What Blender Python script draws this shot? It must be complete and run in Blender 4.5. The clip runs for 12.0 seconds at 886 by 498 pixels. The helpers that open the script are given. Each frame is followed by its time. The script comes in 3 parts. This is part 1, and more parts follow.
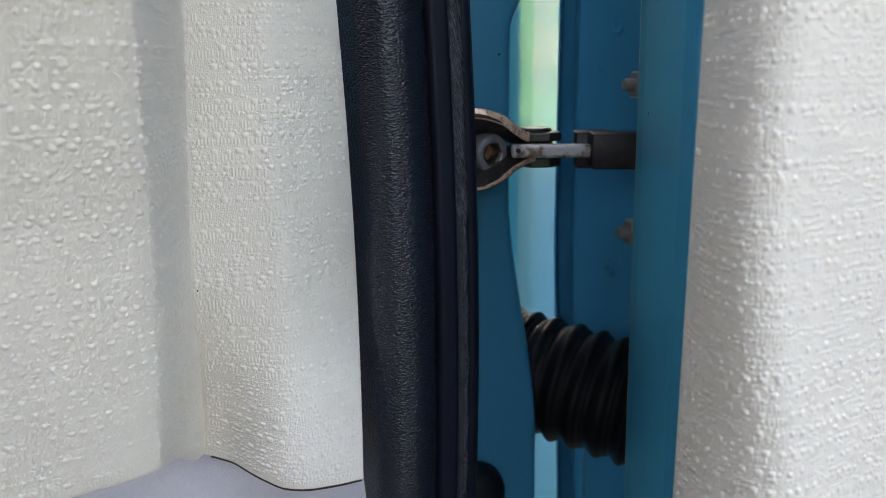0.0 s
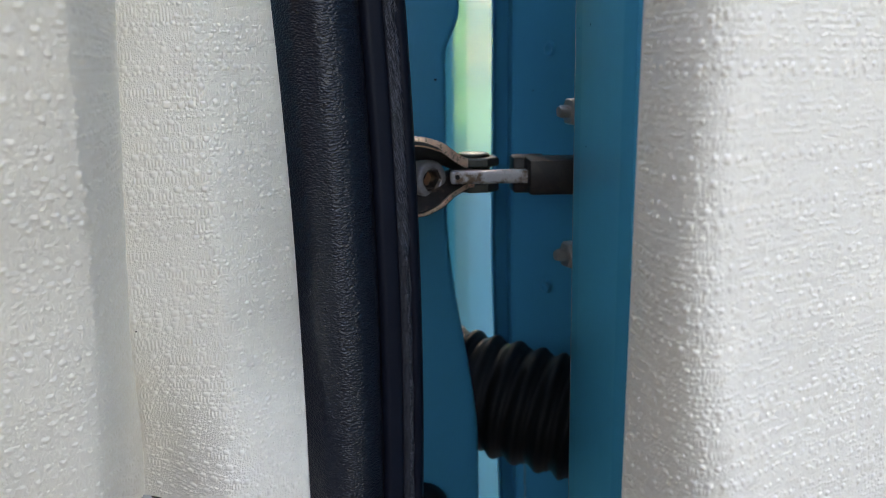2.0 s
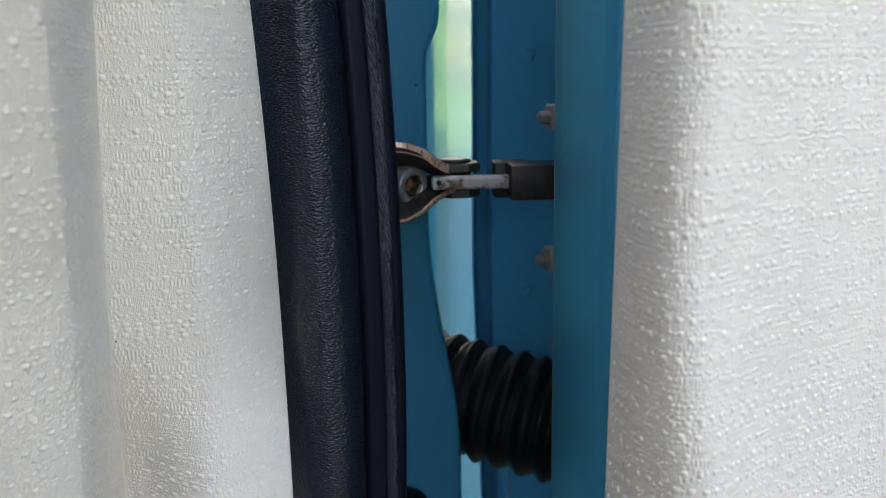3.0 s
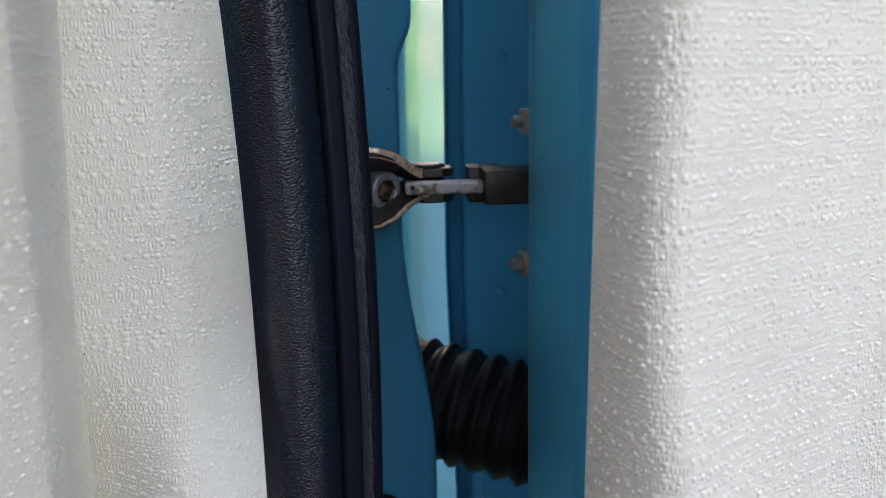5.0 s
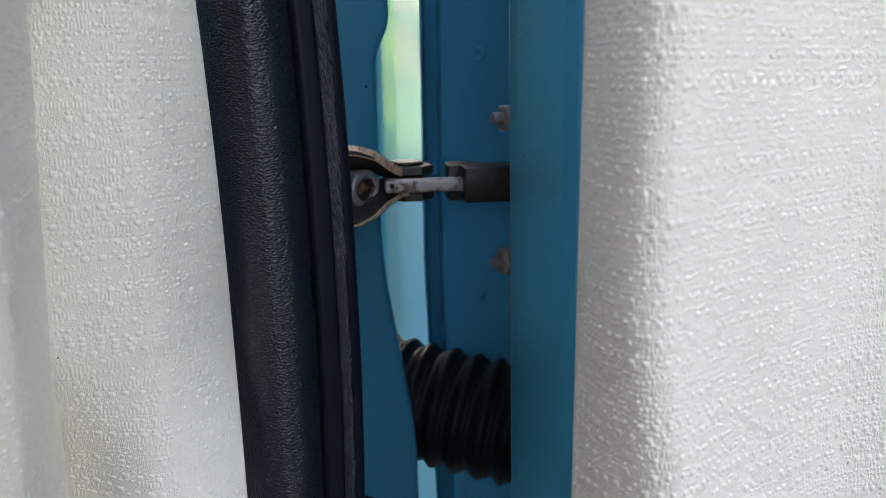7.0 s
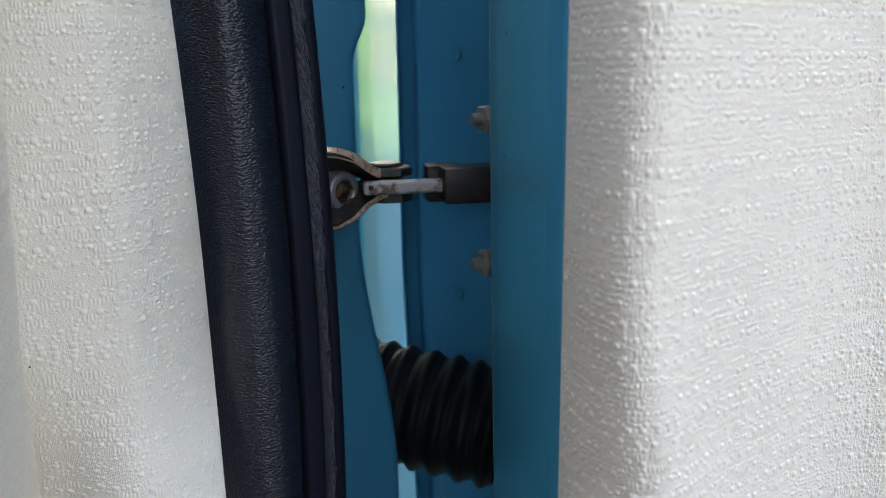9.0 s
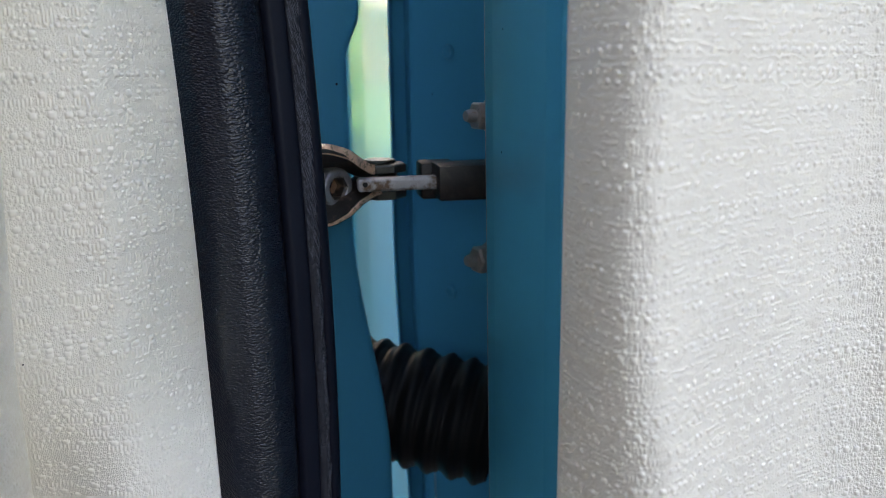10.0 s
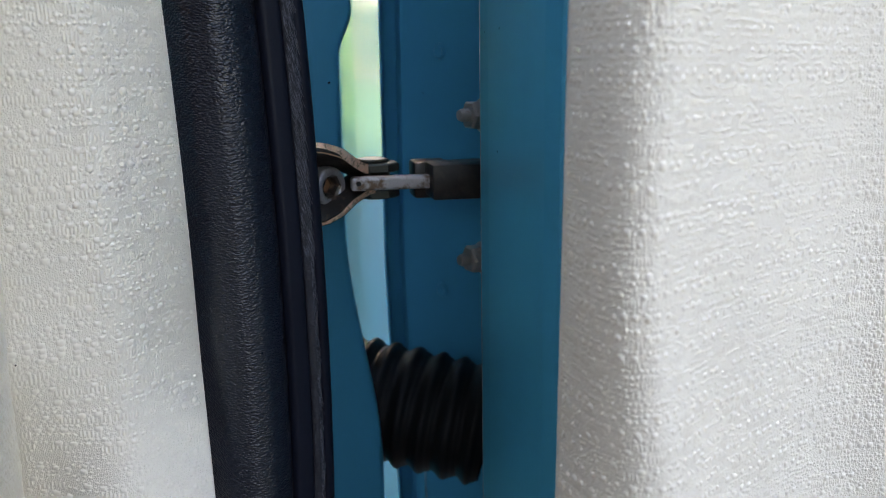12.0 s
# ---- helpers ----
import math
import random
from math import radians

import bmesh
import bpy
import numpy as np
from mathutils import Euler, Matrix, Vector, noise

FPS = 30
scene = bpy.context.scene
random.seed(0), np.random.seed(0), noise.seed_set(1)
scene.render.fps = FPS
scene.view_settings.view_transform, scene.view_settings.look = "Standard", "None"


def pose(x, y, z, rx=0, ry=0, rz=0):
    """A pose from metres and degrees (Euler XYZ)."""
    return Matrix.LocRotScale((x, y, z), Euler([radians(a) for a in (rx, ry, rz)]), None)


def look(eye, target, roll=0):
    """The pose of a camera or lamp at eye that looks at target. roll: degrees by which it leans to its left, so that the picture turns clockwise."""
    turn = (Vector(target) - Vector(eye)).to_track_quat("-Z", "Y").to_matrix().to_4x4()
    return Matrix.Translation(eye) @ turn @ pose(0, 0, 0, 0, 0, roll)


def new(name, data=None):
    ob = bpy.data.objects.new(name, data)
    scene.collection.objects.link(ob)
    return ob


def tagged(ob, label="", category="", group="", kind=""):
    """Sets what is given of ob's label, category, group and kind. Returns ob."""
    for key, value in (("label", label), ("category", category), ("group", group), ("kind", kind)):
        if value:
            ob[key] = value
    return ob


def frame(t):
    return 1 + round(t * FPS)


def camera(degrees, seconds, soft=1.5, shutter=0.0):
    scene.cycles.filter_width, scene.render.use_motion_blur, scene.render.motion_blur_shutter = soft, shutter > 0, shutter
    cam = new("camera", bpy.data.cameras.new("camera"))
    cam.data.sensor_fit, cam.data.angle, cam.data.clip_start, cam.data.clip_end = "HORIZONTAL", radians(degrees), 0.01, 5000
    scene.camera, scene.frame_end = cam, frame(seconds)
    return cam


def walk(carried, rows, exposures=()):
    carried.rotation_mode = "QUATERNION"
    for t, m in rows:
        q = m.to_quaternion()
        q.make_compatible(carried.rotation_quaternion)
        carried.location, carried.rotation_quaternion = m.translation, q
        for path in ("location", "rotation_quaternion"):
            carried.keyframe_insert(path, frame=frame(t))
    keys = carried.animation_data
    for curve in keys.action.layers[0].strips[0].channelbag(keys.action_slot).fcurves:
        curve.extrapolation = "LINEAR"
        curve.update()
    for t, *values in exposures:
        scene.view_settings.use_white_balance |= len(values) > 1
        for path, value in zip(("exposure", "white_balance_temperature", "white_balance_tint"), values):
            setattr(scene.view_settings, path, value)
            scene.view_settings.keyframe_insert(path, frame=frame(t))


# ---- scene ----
cam = camera(58.8, 12.0, soft=0.55)
METRES, EYE, TILT, LEAN, TURN = 0.031, 0.65, 0.0, 0.0, -6.2
ROWS = [
    (0.0, 0.0, 0.0, 0.0, -0.13, -13.26, 0.54),
    (0.5, -0.0317, -0.0089, 0.1172, -1.84, -13.2, 0.59),
    (1.0, -0.0729, 0.0072, 0.1715, -3.22, -13.19, 0.61),
    (1.5, -0.0857, 0.0101, 0.2488, -4.32, -13.16, 0.64),
    (2.0, -0.1106, 0.03, 0.2815, -5.29, -13.15, 0.63),
    (2.5, -0.1194, 0.0515, 0.2951, -6.08, -13.17, 0.64),
    (3.0, -0.1327, 0.039, 0.3443, -6.81, -13.15, 0.64),
    (5.0, -0.1647, 0.1092, 0.3937, -9.01, -13.18, 0.67),
    (5.5, -0.1789, 0.1379, 0.3697, -9.49, -13.16, 0.68),
    (6.0, -0.1885, 0.1648, 0.3422, -9.99, -13.17, 0.7),
    (6.5, -0.2225, 0.1704, 0.3384, -10.45, -13.17, 0.71),
    (7.0, -0.2227, 0.1875, 0.3518, -10.94, -13.15, 0.72),
    (9.0, -0.2743, 0.277, 0.3556, -12.9, -13.16, 0.75),
    (9.5, -0.3093, 0.2788, 0.3489, -13.36, -13.18, 0.74),
    (10.0, -0.3467, 0.2974, 0.3211, -13.8, -13.19, 0.69),
    (10.5, -0.3567, 0.3123, 0.317, -14.17, -13.21, 0.63),
    (11.0, -0.3427, 0.3288, 0.3194, -14.46, -13.22, 0.55),
    (11.5, -0.3947, 0.3396, 0.3043, -14.69, -13.23, 0.5),
    (12.0, -0.4428, 0.3229, 0.3185, -14.89, -13.24, 0.46),
]
walk(cam, [(t, pose(0, 0, EYE, TILT, LEAN, TURN) @ pose(METRES * x, METRES * y, METRES * z, 90 + pitch, roll, yaw)) for t, x, y, z, yaw, pitch, roll in ROWS], exposures=((0.0, 3.44, 9200, 21.5), (12.0, 3.44, 9200, 21.5)))
cam.data.dof.use_dof = True
cam.data.dof.focus_distance = 0.222
cam.data.dof.aperture_fstop = 17.5

# ---- world and light ----
world = bpy.data.worlds.new("sky")
scene.world = world
world.use_nodes = True
wn = world.node_tree.nodes
sky = wn.new("ShaderNodeTexSky")
sky.sky_type, sky.sun_disc = "NISHITA", False
sky.sun_elevation, sky.sun_rotation = radians(40), radians(50)
wn["Background"].inputs["Strength"].default_value = 0.12
world.node_tree.links.new(sky.outputs["Color"], wn["Background"].inputs["Color"])
sun_data = bpy.data.lights.new("sun", "SUN")
sun_data.energy, sun_data.angle, sun_data.color = 0.95, radians(0.6), (1.0, 0.95, 0.86)
sun = new("sun", sun_data)
SUN_FROM = Vector((math.sin(radians(50)) * math.cos(radians(40)), math.cos(radians(50)) * math.cos(radians(40)), math.sin(radians(40))))
sun.matrix_world = look(SUN_FROM * 20, (0, 0, 0))


# ---- materials ----
def material(name, base, rough=0.5, metal=0.0, vary=0.06, vary_scale=60.0, bumps=(), coat=0.0, rough_vary=0.08, second=None, specular=0.5):
    """Base colour with two scales of variation, optional stains of a second colour, and relief from (kind, scale, depth) rows."""
    m = bpy.data.materials.new(name)
    m.use_nodes = True
    n, l = m.node_tree.nodes, m.node_tree.links
    b = n["Principled BSDF"]
    b.inputs["Metallic"].default_value = metal
    b.inputs["Coat Weight"].default_value = coat
    b.inputs["Coat Roughness"].default_value = 0.06
    b.inputs["Specular IOR Level"].default_value = specular
    tc = n.new("ShaderNodeTexCoord")

    def tex(scale, detail=4.0, rough_=0.6):
        t = n.new("ShaderNodeTexNoise")
        t.inputs["Scale"].default_value, t.inputs["Detail"].default_value, t.inputs["Roughness"].default_value = scale, detail, rough_
        l.new(tc.outputs["Object"], t.inputs["Vector"])
        return t

    def remap(src, lo, hi, a=0.25, c=0.75):
        r = n.new("ShaderNodeMapRange")
        r.inputs["From Min"].default_value, r.inputs["From Max"].default_value = a, c
        r.inputs["To Min"].default_value, r.inputs["To Max"].default_value = lo, hi
        l.new(src, r.inputs["Value"])
        return r.outputs["Result"]

    big, small = tex(vary_scale), tex(vary_scale * 14, 3.0)
    mul = n.new("ShaderNodeMath")
    mul.operation = "MULTIPLY"
    l.new(remap(big.outputs["Fac"], 1 - vary, 1 + vary), mul.inputs[0])
    l.new(remap(small.outputs["Fac"], 1 - vary * 0.6, 1 + vary * 0.6), mul.inputs[1])
    col = n.new("ShaderNodeVectorMath")
    col.operation = "SCALE"
    col.inputs[0].default_value = base
    l.new(mul.outputs[0], col.inputs["Scale"])
    out = col.outputs["Vector"]
    if second:
        colour2, scale2, lo2, hi2 = second
        t2 = tex(scale2, 6.0, 0.65)
        mix = n.new("ShaderNodeMix")
        mix.data_type = "RGBA"
        l.new(remap(t2.outputs["Fac"], 0, 1, lo2, hi2), mix.inputs["Factor"])
        l.new(out, mix.inputs["A"])
        mix.inputs["B"].default_value = (*colour2, 1)
        out = mix.outputs["Result"]
    l.new(out, b.inputs["Base Color"])
    l.new(remap(tex(vary_scale * 2.3).outputs["Fac"], rough - rough_vary, rough + rough_vary), b.inputs["Roughness"])
    normal = None
    for kind, scale, depth in bumps:
        if kind == "noise":
            h = tex(scale, 5.0).outputs["Fac"]
        else:
            v = n.new("ShaderNodeTexVoronoi")
            v.feature = "SMOOTH_F1"
            v.inputs["Scale"].default_value = scale
            v.inputs["Smoothness"].default_value = 0.25
            warp = n.new("ShaderNodeMapping")
            if kind == "domes":
                warp.inputs["Scale"].default_value = (0.75, 0.75, 1.5)
            if kind == "grain":
                warp.inputs["Scale"].default_value = (0.95, 0.95, 1.15)
                v.inputs["Randomness"].default_value = 0.6
            l.new(tc.outputs["Object"], warp.inputs["Vector"])
            bend = n.new("ShaderNodeVectorMath")
            bend.operation = "MULTIPLY_ADD"
            l.new(tex(scale * 0.6, 2.0).outputs["Color"], bend.inputs[0])
            bend.inputs[1].default_value = ((0.7 if kind != "grain" else 0.12) / scale,) * 3
            l.new(warp.outputs["Vector"], bend.inputs[2])
            l.new(bend.outputs["Vector"], v.inputs["Vector"])
            h = remap(v.outputs["Distance"], 1, 0, 0.0, 0.8)
        bump = n.new("ShaderNodeBump")
        bump.inputs["Strength"].default_value = 1.0
        if kind == "grain":
            mask = n.new("ShaderNodeAttribute")
            mask.attribute_name = "pressed"
            l.new(remap(mask.outputs["Fac"], 1.0, 0.12, 0.0, 1.0), bump.inputs["Strength"])
        bump.inputs["Distance"].default_value = depth
        l.new(h, bump.inputs["Height"])
        if normal is not None:
            l.new(normal, bump.inputs["Normal"])
        normal = bump.outputs["Normal"]
    if normal is not None:
        l.new(normal, b.inputs["Normal"])
    return m


VINYL = material("cream_vinyl", (0.80, 0.745, 0.655), 0.30, vary=0.03, vary_scale=25, bumps=(("grain", 2200, 0.00022),), rough_vary=0.015)
BOARD = material("fibre_board", (0.25, 0.2, 0.14), 0.85)
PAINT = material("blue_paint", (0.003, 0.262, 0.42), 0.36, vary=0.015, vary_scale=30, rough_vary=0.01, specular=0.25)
# the same blue, polished, its base darkened to hold down the sunlit jamb
DIMMED_POLISHED = material("dimmed_polished_blue_paint", (0.004, 0.178, 0.33), 0.12, vary=0.03, vary_scale=40, rough_vary=0.01, specular=0.6, bumps=(("noise", 300, 0.000006),))
LACE = material("black_grained_vinyl", (0.010, 0.0135, 0.022), 0.34, specular=0.5, vary=0.12, vary_scale=50, bumps=(("domes", 1150, 0.00027),))
LACE_FLAT = material("black_smooth_vinyl", (0.008, 0.0105, 0.019), 0.5, specular=0.15, vary=0.12, bumps=(("noise", 1500, 0.00004),))
FRAY = material("frayed_black_edge", (0.020, 0.022, 0.032), 0.7, vary=0.4, vary_scale=120, bumps=(("noise", 1600, 0.0003),))
RUBBER = material("black_rubber", (0.007, 0.0085, 0.0095), 0.5, specular=0.2, vary=0.25, vary_scale=50, bumps=(("noise", 900, 0.00008),))
BUFFER = material("dirty_black_rubber", (0.014, 0.013, 0.0135), 0.45, specular=0.35, vary=0.3, vary_scale=90, second=((0.035, 0.029, 0.025), 140, 0.5, 0.7), bumps=(("noise", 700, 0.00012),))
STEEL = material("rusty_steel", (0.44, 0.43, 0.43), 0.42, 0.35, vary=0.12, vary_scale=120, second=((0.15, 0.095, 0.06), 190, 0.49, 0.62), bumps=(("noise", 1400, 0.00006),))
IRON = material("worn_dark_iron", (0.055, 0.047, 0.042), 0.40, 0.4, vary=0.25, vary_scale=120, second=((0.26, 0.18, 0.13), 130, 0.54, 0.68), bumps=(("noise", 1000, 0.0001),))
BOLT = material("grey_steel_bolt", (0.33, 0.32, 0.33), 0.34, 0.45, vary=0.3, vary_scale=200, second=((0.2, 0.15, 0.12), 260, 0.52, 0.72), bumps=(("noise", 1600, 0.00005),))
GREASE = material("greasy_blackened_steel", (0.05, 0.055, 0.045), 0.38, 0.3, vary=0.25, vary_scale=150, bumps=(("noise", 900, 0.00015),))
COPPER = material("worn_copper_edge", (0.95, 0.60, 0.42), 0.30, 0.45, vary=0.3, vary_scale=260, second=((0.10, 0.07, 0.055), 230, 0.56, 0.74), bumps=(("noise", 1200, 0.00015),))
FIBRE = material("grey_fibres", (0.12, 0.13, 0.165), 0.8)
RUST = material("rust", (0.24, 0.12, 0.07), 0.85, vary=0.25, vary_scale=300)
ZINC = material("dull_zinc", (0.42, 0.39, 0.36), 0.34, 0.6, vary=0.15, vary_scale=200, second=((0.25, 0.13, 0.07), 220, 0.58, 0.75))
FELT = material("grey_carpet", (0.46, 0.45, 0.48), 0.95, vary=0.07, vary_scale=60, bumps=(("noise", 2500, 0.0002),))
MAT = material("unseen_brown_floor", (0.035, 0.028, 0.022), 0.9, vary_scale=10)
SEALANT = material("pale_sealant", (0.30, 0.38, 0.42), 0.7)
FAR_TRIM = material("unseen_tan_trim", (0.14, 0.098, 0.06), 0.7, vary_scale=8)
# near-black tone for the painted shadow line under the kick panel
PANEL_SHADOW = material("panel_shadow", (0.045, 0.036, 0.03), 0.9)
GRIME = material("black_grime", (0.01, 0.01, 0.01), 0.8)
HEADLINER = material("unseen_brown_headliner", (0.22, 0.165, 0.115), 0.8, vary_scale=8)
TRIM = material("unseen_dark_trim", (0.055, 0.045, 0.036), 0.8, vary_scale=8)
GROUND = material("unseen_paving_and_grass", (0.017, 0.020, 0.024), 0.9, specular=0.1, vary=0.2, vary_scale=1.5)
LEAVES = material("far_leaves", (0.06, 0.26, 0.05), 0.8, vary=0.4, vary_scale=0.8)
HIGHLIGHT_LEAVES = material("pale_highlight_leaves", (0.2, 0.3, 0.1), 0.8, vary=0.25, vary_scale=0.5)
SKY_BLOCK = material("dark_sky_blocking_leaves", (0.05, 0.065, 0.03), 0.8, vary=0.4, vary_scale=2.0)
# sun shines through these added leaves, toned for the wing jamb's reflection
for leafy, tone, share in ((LEAVES, (0.5, 0.95, 0.38, 1), 0.75), (HIGHLIGHT_LEAVES, (0.95, 0.99, 0.78, 1), 0.95)):
    ln, ll = leafy.node_tree.nodes, leafy.node_tree.links
    glow = ln.new("ShaderNodeBsdfTranslucent")
    glow.inputs["Color"].default_value = tone
    both = ln.new("ShaderNodeMixShader")
    both.inputs["Fac"].default_value = share
    ll.new(ln["Principled BSDF"].outputs["BSDF"], both.inputs[1])
    ll.new(glow.outputs["BSDF"], both.inputs[2])
    ll.new(both.outputs["Shader"], ln["Material Output"].inputs["Surface"])
# unseen paving gives way to grass some metres out, toned for the jamb's reflection
gn, gl = GROUND.node_tree.nodes, GROUND.node_tree.links
gb = gn["Principled BSDF"]
paving = gb.inputs["Base Color"].links[0].from_socket
where = gn.new("ShaderNodeTexCoord")
far = gn.new("ShaderNodeVectorMath")
far.operation = "LENGTH"
gl.new(where.outputs["Object"], far.inputs[0])
edge = gn.new("ShaderNodeMapRange")
edge.inputs["From Min"].default_value, edge.inputs["From Max"].default_value = 4.6, 6.6
gl.new(far.outputs["Value"], edge.inputs["Value"])
lawn = gn.new("ShaderNodeMix")
lawn.data_type = "RGBA"
lawn.inputs["B"].default_value = (0.20, 0.38, 0.13, 1)
gl.new(edge.outputs["Result"], lawn.inputs["Factor"])
gl.new(paving, lawn.inputs["A"])
gl.new(lawn.outputs["Result"], gb.inputs["Base Color"])


# ---- builders ----
def mesh_object(name, verts, faces, mat, parent=None, label="", smooth=True):
    me = bpy.data.meshes.new(name)
    me.from_pydata([tuple(v) for v in verts], [], faces)
    me.materials.append(mat)
    if smooth:
        me.shade_smooth()
    me.update()
    ob = new(name, me)
    ob.parent = parent
    return tagged(ob, label)


def part(name, bm, mat, parent=None, label="", smooth=False, angle=35):
    """Links a bmesh as one mesh object under a thing or a part."""
    bmesh.ops.recalc_face_normals(bm, faces=bm.faces[:])
    me = bpy.data.meshes.new(name)
    bm.to_mesh(me)
    bm.free()
    me.materials.append(mat)
    if smooth:
        me.shade_smooth()
        me.set_sharp_from_angle(angle=radians(angle))
    ob = new(name, me)
    ob.parent = parent
    return tagged(ob, label)


def thing(name, label, category, kind="", group=""):
    return tagged(new(name), label, category, group, kind)


def sheet(name, grid, mat, parent=None, label="", thick=0.0, flip=False):
    """A smooth sheet through a grid of points (columns, rows, 3), given a back and a rim at that thickness."""
    nu, nv = grid.shape[:2]
    idx = np.arange(nu * nv).reshape(nu, nv)
    a, b, c, d = idx[:-1, :-1], idx[1:, :-1], idx[1:, 1:], idx[:-1, 1:]
    quads = np.stack([a, b, c, d] if not flip else [a, d, c, b], -1).reshape(-1, 4)
    verts = grid.reshape(-1, 3)
    if thick:
        du, dv = np.gradient(grid, axis=0), np.gradient(grid, axis=1)
        nrm = np.cross(du, dv)
        nrm /= np.linalg.norm(nrm, axis=2, keepdims=True) + 1e-12
        back = grid - nrm * thick * (-1 if flip else 1)
        rim = np.concatenate([idx[:, 0], idx[-1, 1:], idx[-2::-1, -1], idx[0, -2:0:-1]])
        n0 = nu * nv
        nxt = np.roll(rim, -1)
        sides = np.stack([nxt, rim, rim + n0, nxt + n0] if not flip else [rim, nxt, nxt + n0, rim + n0], -1)
        quads = np.concatenate([quads, quads[:, ::-1] + n0, sides])
        verts = np.concatenate([verts, back.reshape(-1, 3)])
    me = bpy.data.meshes.new(name)
    me.vertices.add(len(verts))
    me.vertices.foreach_set("co", verts.astype(np.float32).ravel())
    me.loops.add(quads.size)
    me.loops.foreach_set("vertex_index", quads.astype(np.int32).ravel())
    me.polygons.add(len(quads))
    me.polygons.foreach_set("loop_start", np.arange(0, quads.size, 4, dtype=np.int32))
    me.update(calc_edges=True)
    me.materials.append(mat)
    me.shade_smooth()
    if thick:
        me.set_sharp_from_angle(angle=radians(50))
    ob = new(name, me)
    ob.parent = parent
    return tagged(ob, label)


def smooth_step(v):
    v = np.clip(v, 0, 1)
    return v * v * (3 - 2 * v)


def rounded_line(points, n, soft):
    """n points evenly along a polyline whose corners are rounded over about soft metres."""
    p = np.array(points, float)
    s = np.concatenate([[0], np.cumsum(np.linalg.norm(np.diff(p, axis=0), axis=1))])
    m = 1200
    t = np.linspace(0, s[-1], m)
    q = np.stack([np.interp(t, s, p[:, i]) for i in range(p.shape[1])], 1)
    k = max(1, int(soft / s[-1] * m))
    w = np.hanning(2 * k + 3)
    w /= w.sum()
    h = k + 1
    pad = np.concatenate([2 * q[0] - q[h:0:-1], q, 2 * q[-1] - q[-2:-h - 2:-1]])
    q = np.stack([np.convolve(pad[:, i], w, "valid") for i in range(q.shape[1])], 1)
    s2 = np.concatenate([[0], np.cumsum(np.linalg.norm(np.diff(q, axis=0), axis=1))])
    t2 = np.linspace(0, s2[-1], n)
    return np.stack([np.interp(t2, s2, q[:, i]) for i in range(q.shape[1])], 1)


def box(bm, centre, size, turn=None, bevel=0.0):
    r = bmesh.ops.create_cube(bm, size=1.0, matrix=Matrix.Translation(centre) @ (turn or Matrix.Identity(4)) @ Matrix.Diagonal((*size, 1)))
    if bevel:
        edges = {e for v in r["verts"] for e in v.link_edges}
        bmesh.ops.bevel(bm, geom=list(edges), offset=bevel, segments=2, profile=0.5, affect="EDGES")


def lathe(bm, profile, m, n=32, open_start=False, flute=0.0):
    """A solid turned round the local z axis: profile rows of (radius, height); n of 6 gives a nut's flats, flute a knurl of that depth."""
    rings = []
    for r, h in profile:
        radii = [r * (1 - flute * (i % 2) * (r > 0.0063)) for i in range(n)]
        rings.append([bm.verts.new(m @ Vector((q * math.cos(2 * math.pi * i / n), q * math.sin(2 * math.pi * i / n), h))) for i, q in enumerate(radii)])
    for r0, r1 in zip(rings, rings[1:]):
        for i in range(n):
            bm.faces.new((r0[i], r0[(i + 1) % n], r1[(i + 1) % n], r1[i]))
    if not open_start:
        bm.faces.new(rings[0][::-1])
    bm.faces.new(rings[-1])


def axis(origin, way):
    return Matrix.Translation(origin) @ Vector(way).to_track_quat("Z", "Y").to_matrix().to_4x4()


def tube(bm, points, radius, n=6):
    last = None
    for i, p in enumerate(points):
        way = Vector(points[min(i + 1, len(points) - 1)]) - Vector(points[max(i - 1, 0)])
        m = axis(p, way)
        ring = [bm.verts.new(m @ Vector((radius * math.cos(2 * math.pi * k / n), radius * math.sin(2 * math.pi * k / n), 0))) for k in range(n)]
        if last:
            for k in range(n):
                bm.faces.new((last[k], last[(k + 1) % n], ring[(k + 1) % n], ring[k]))
        last = ring


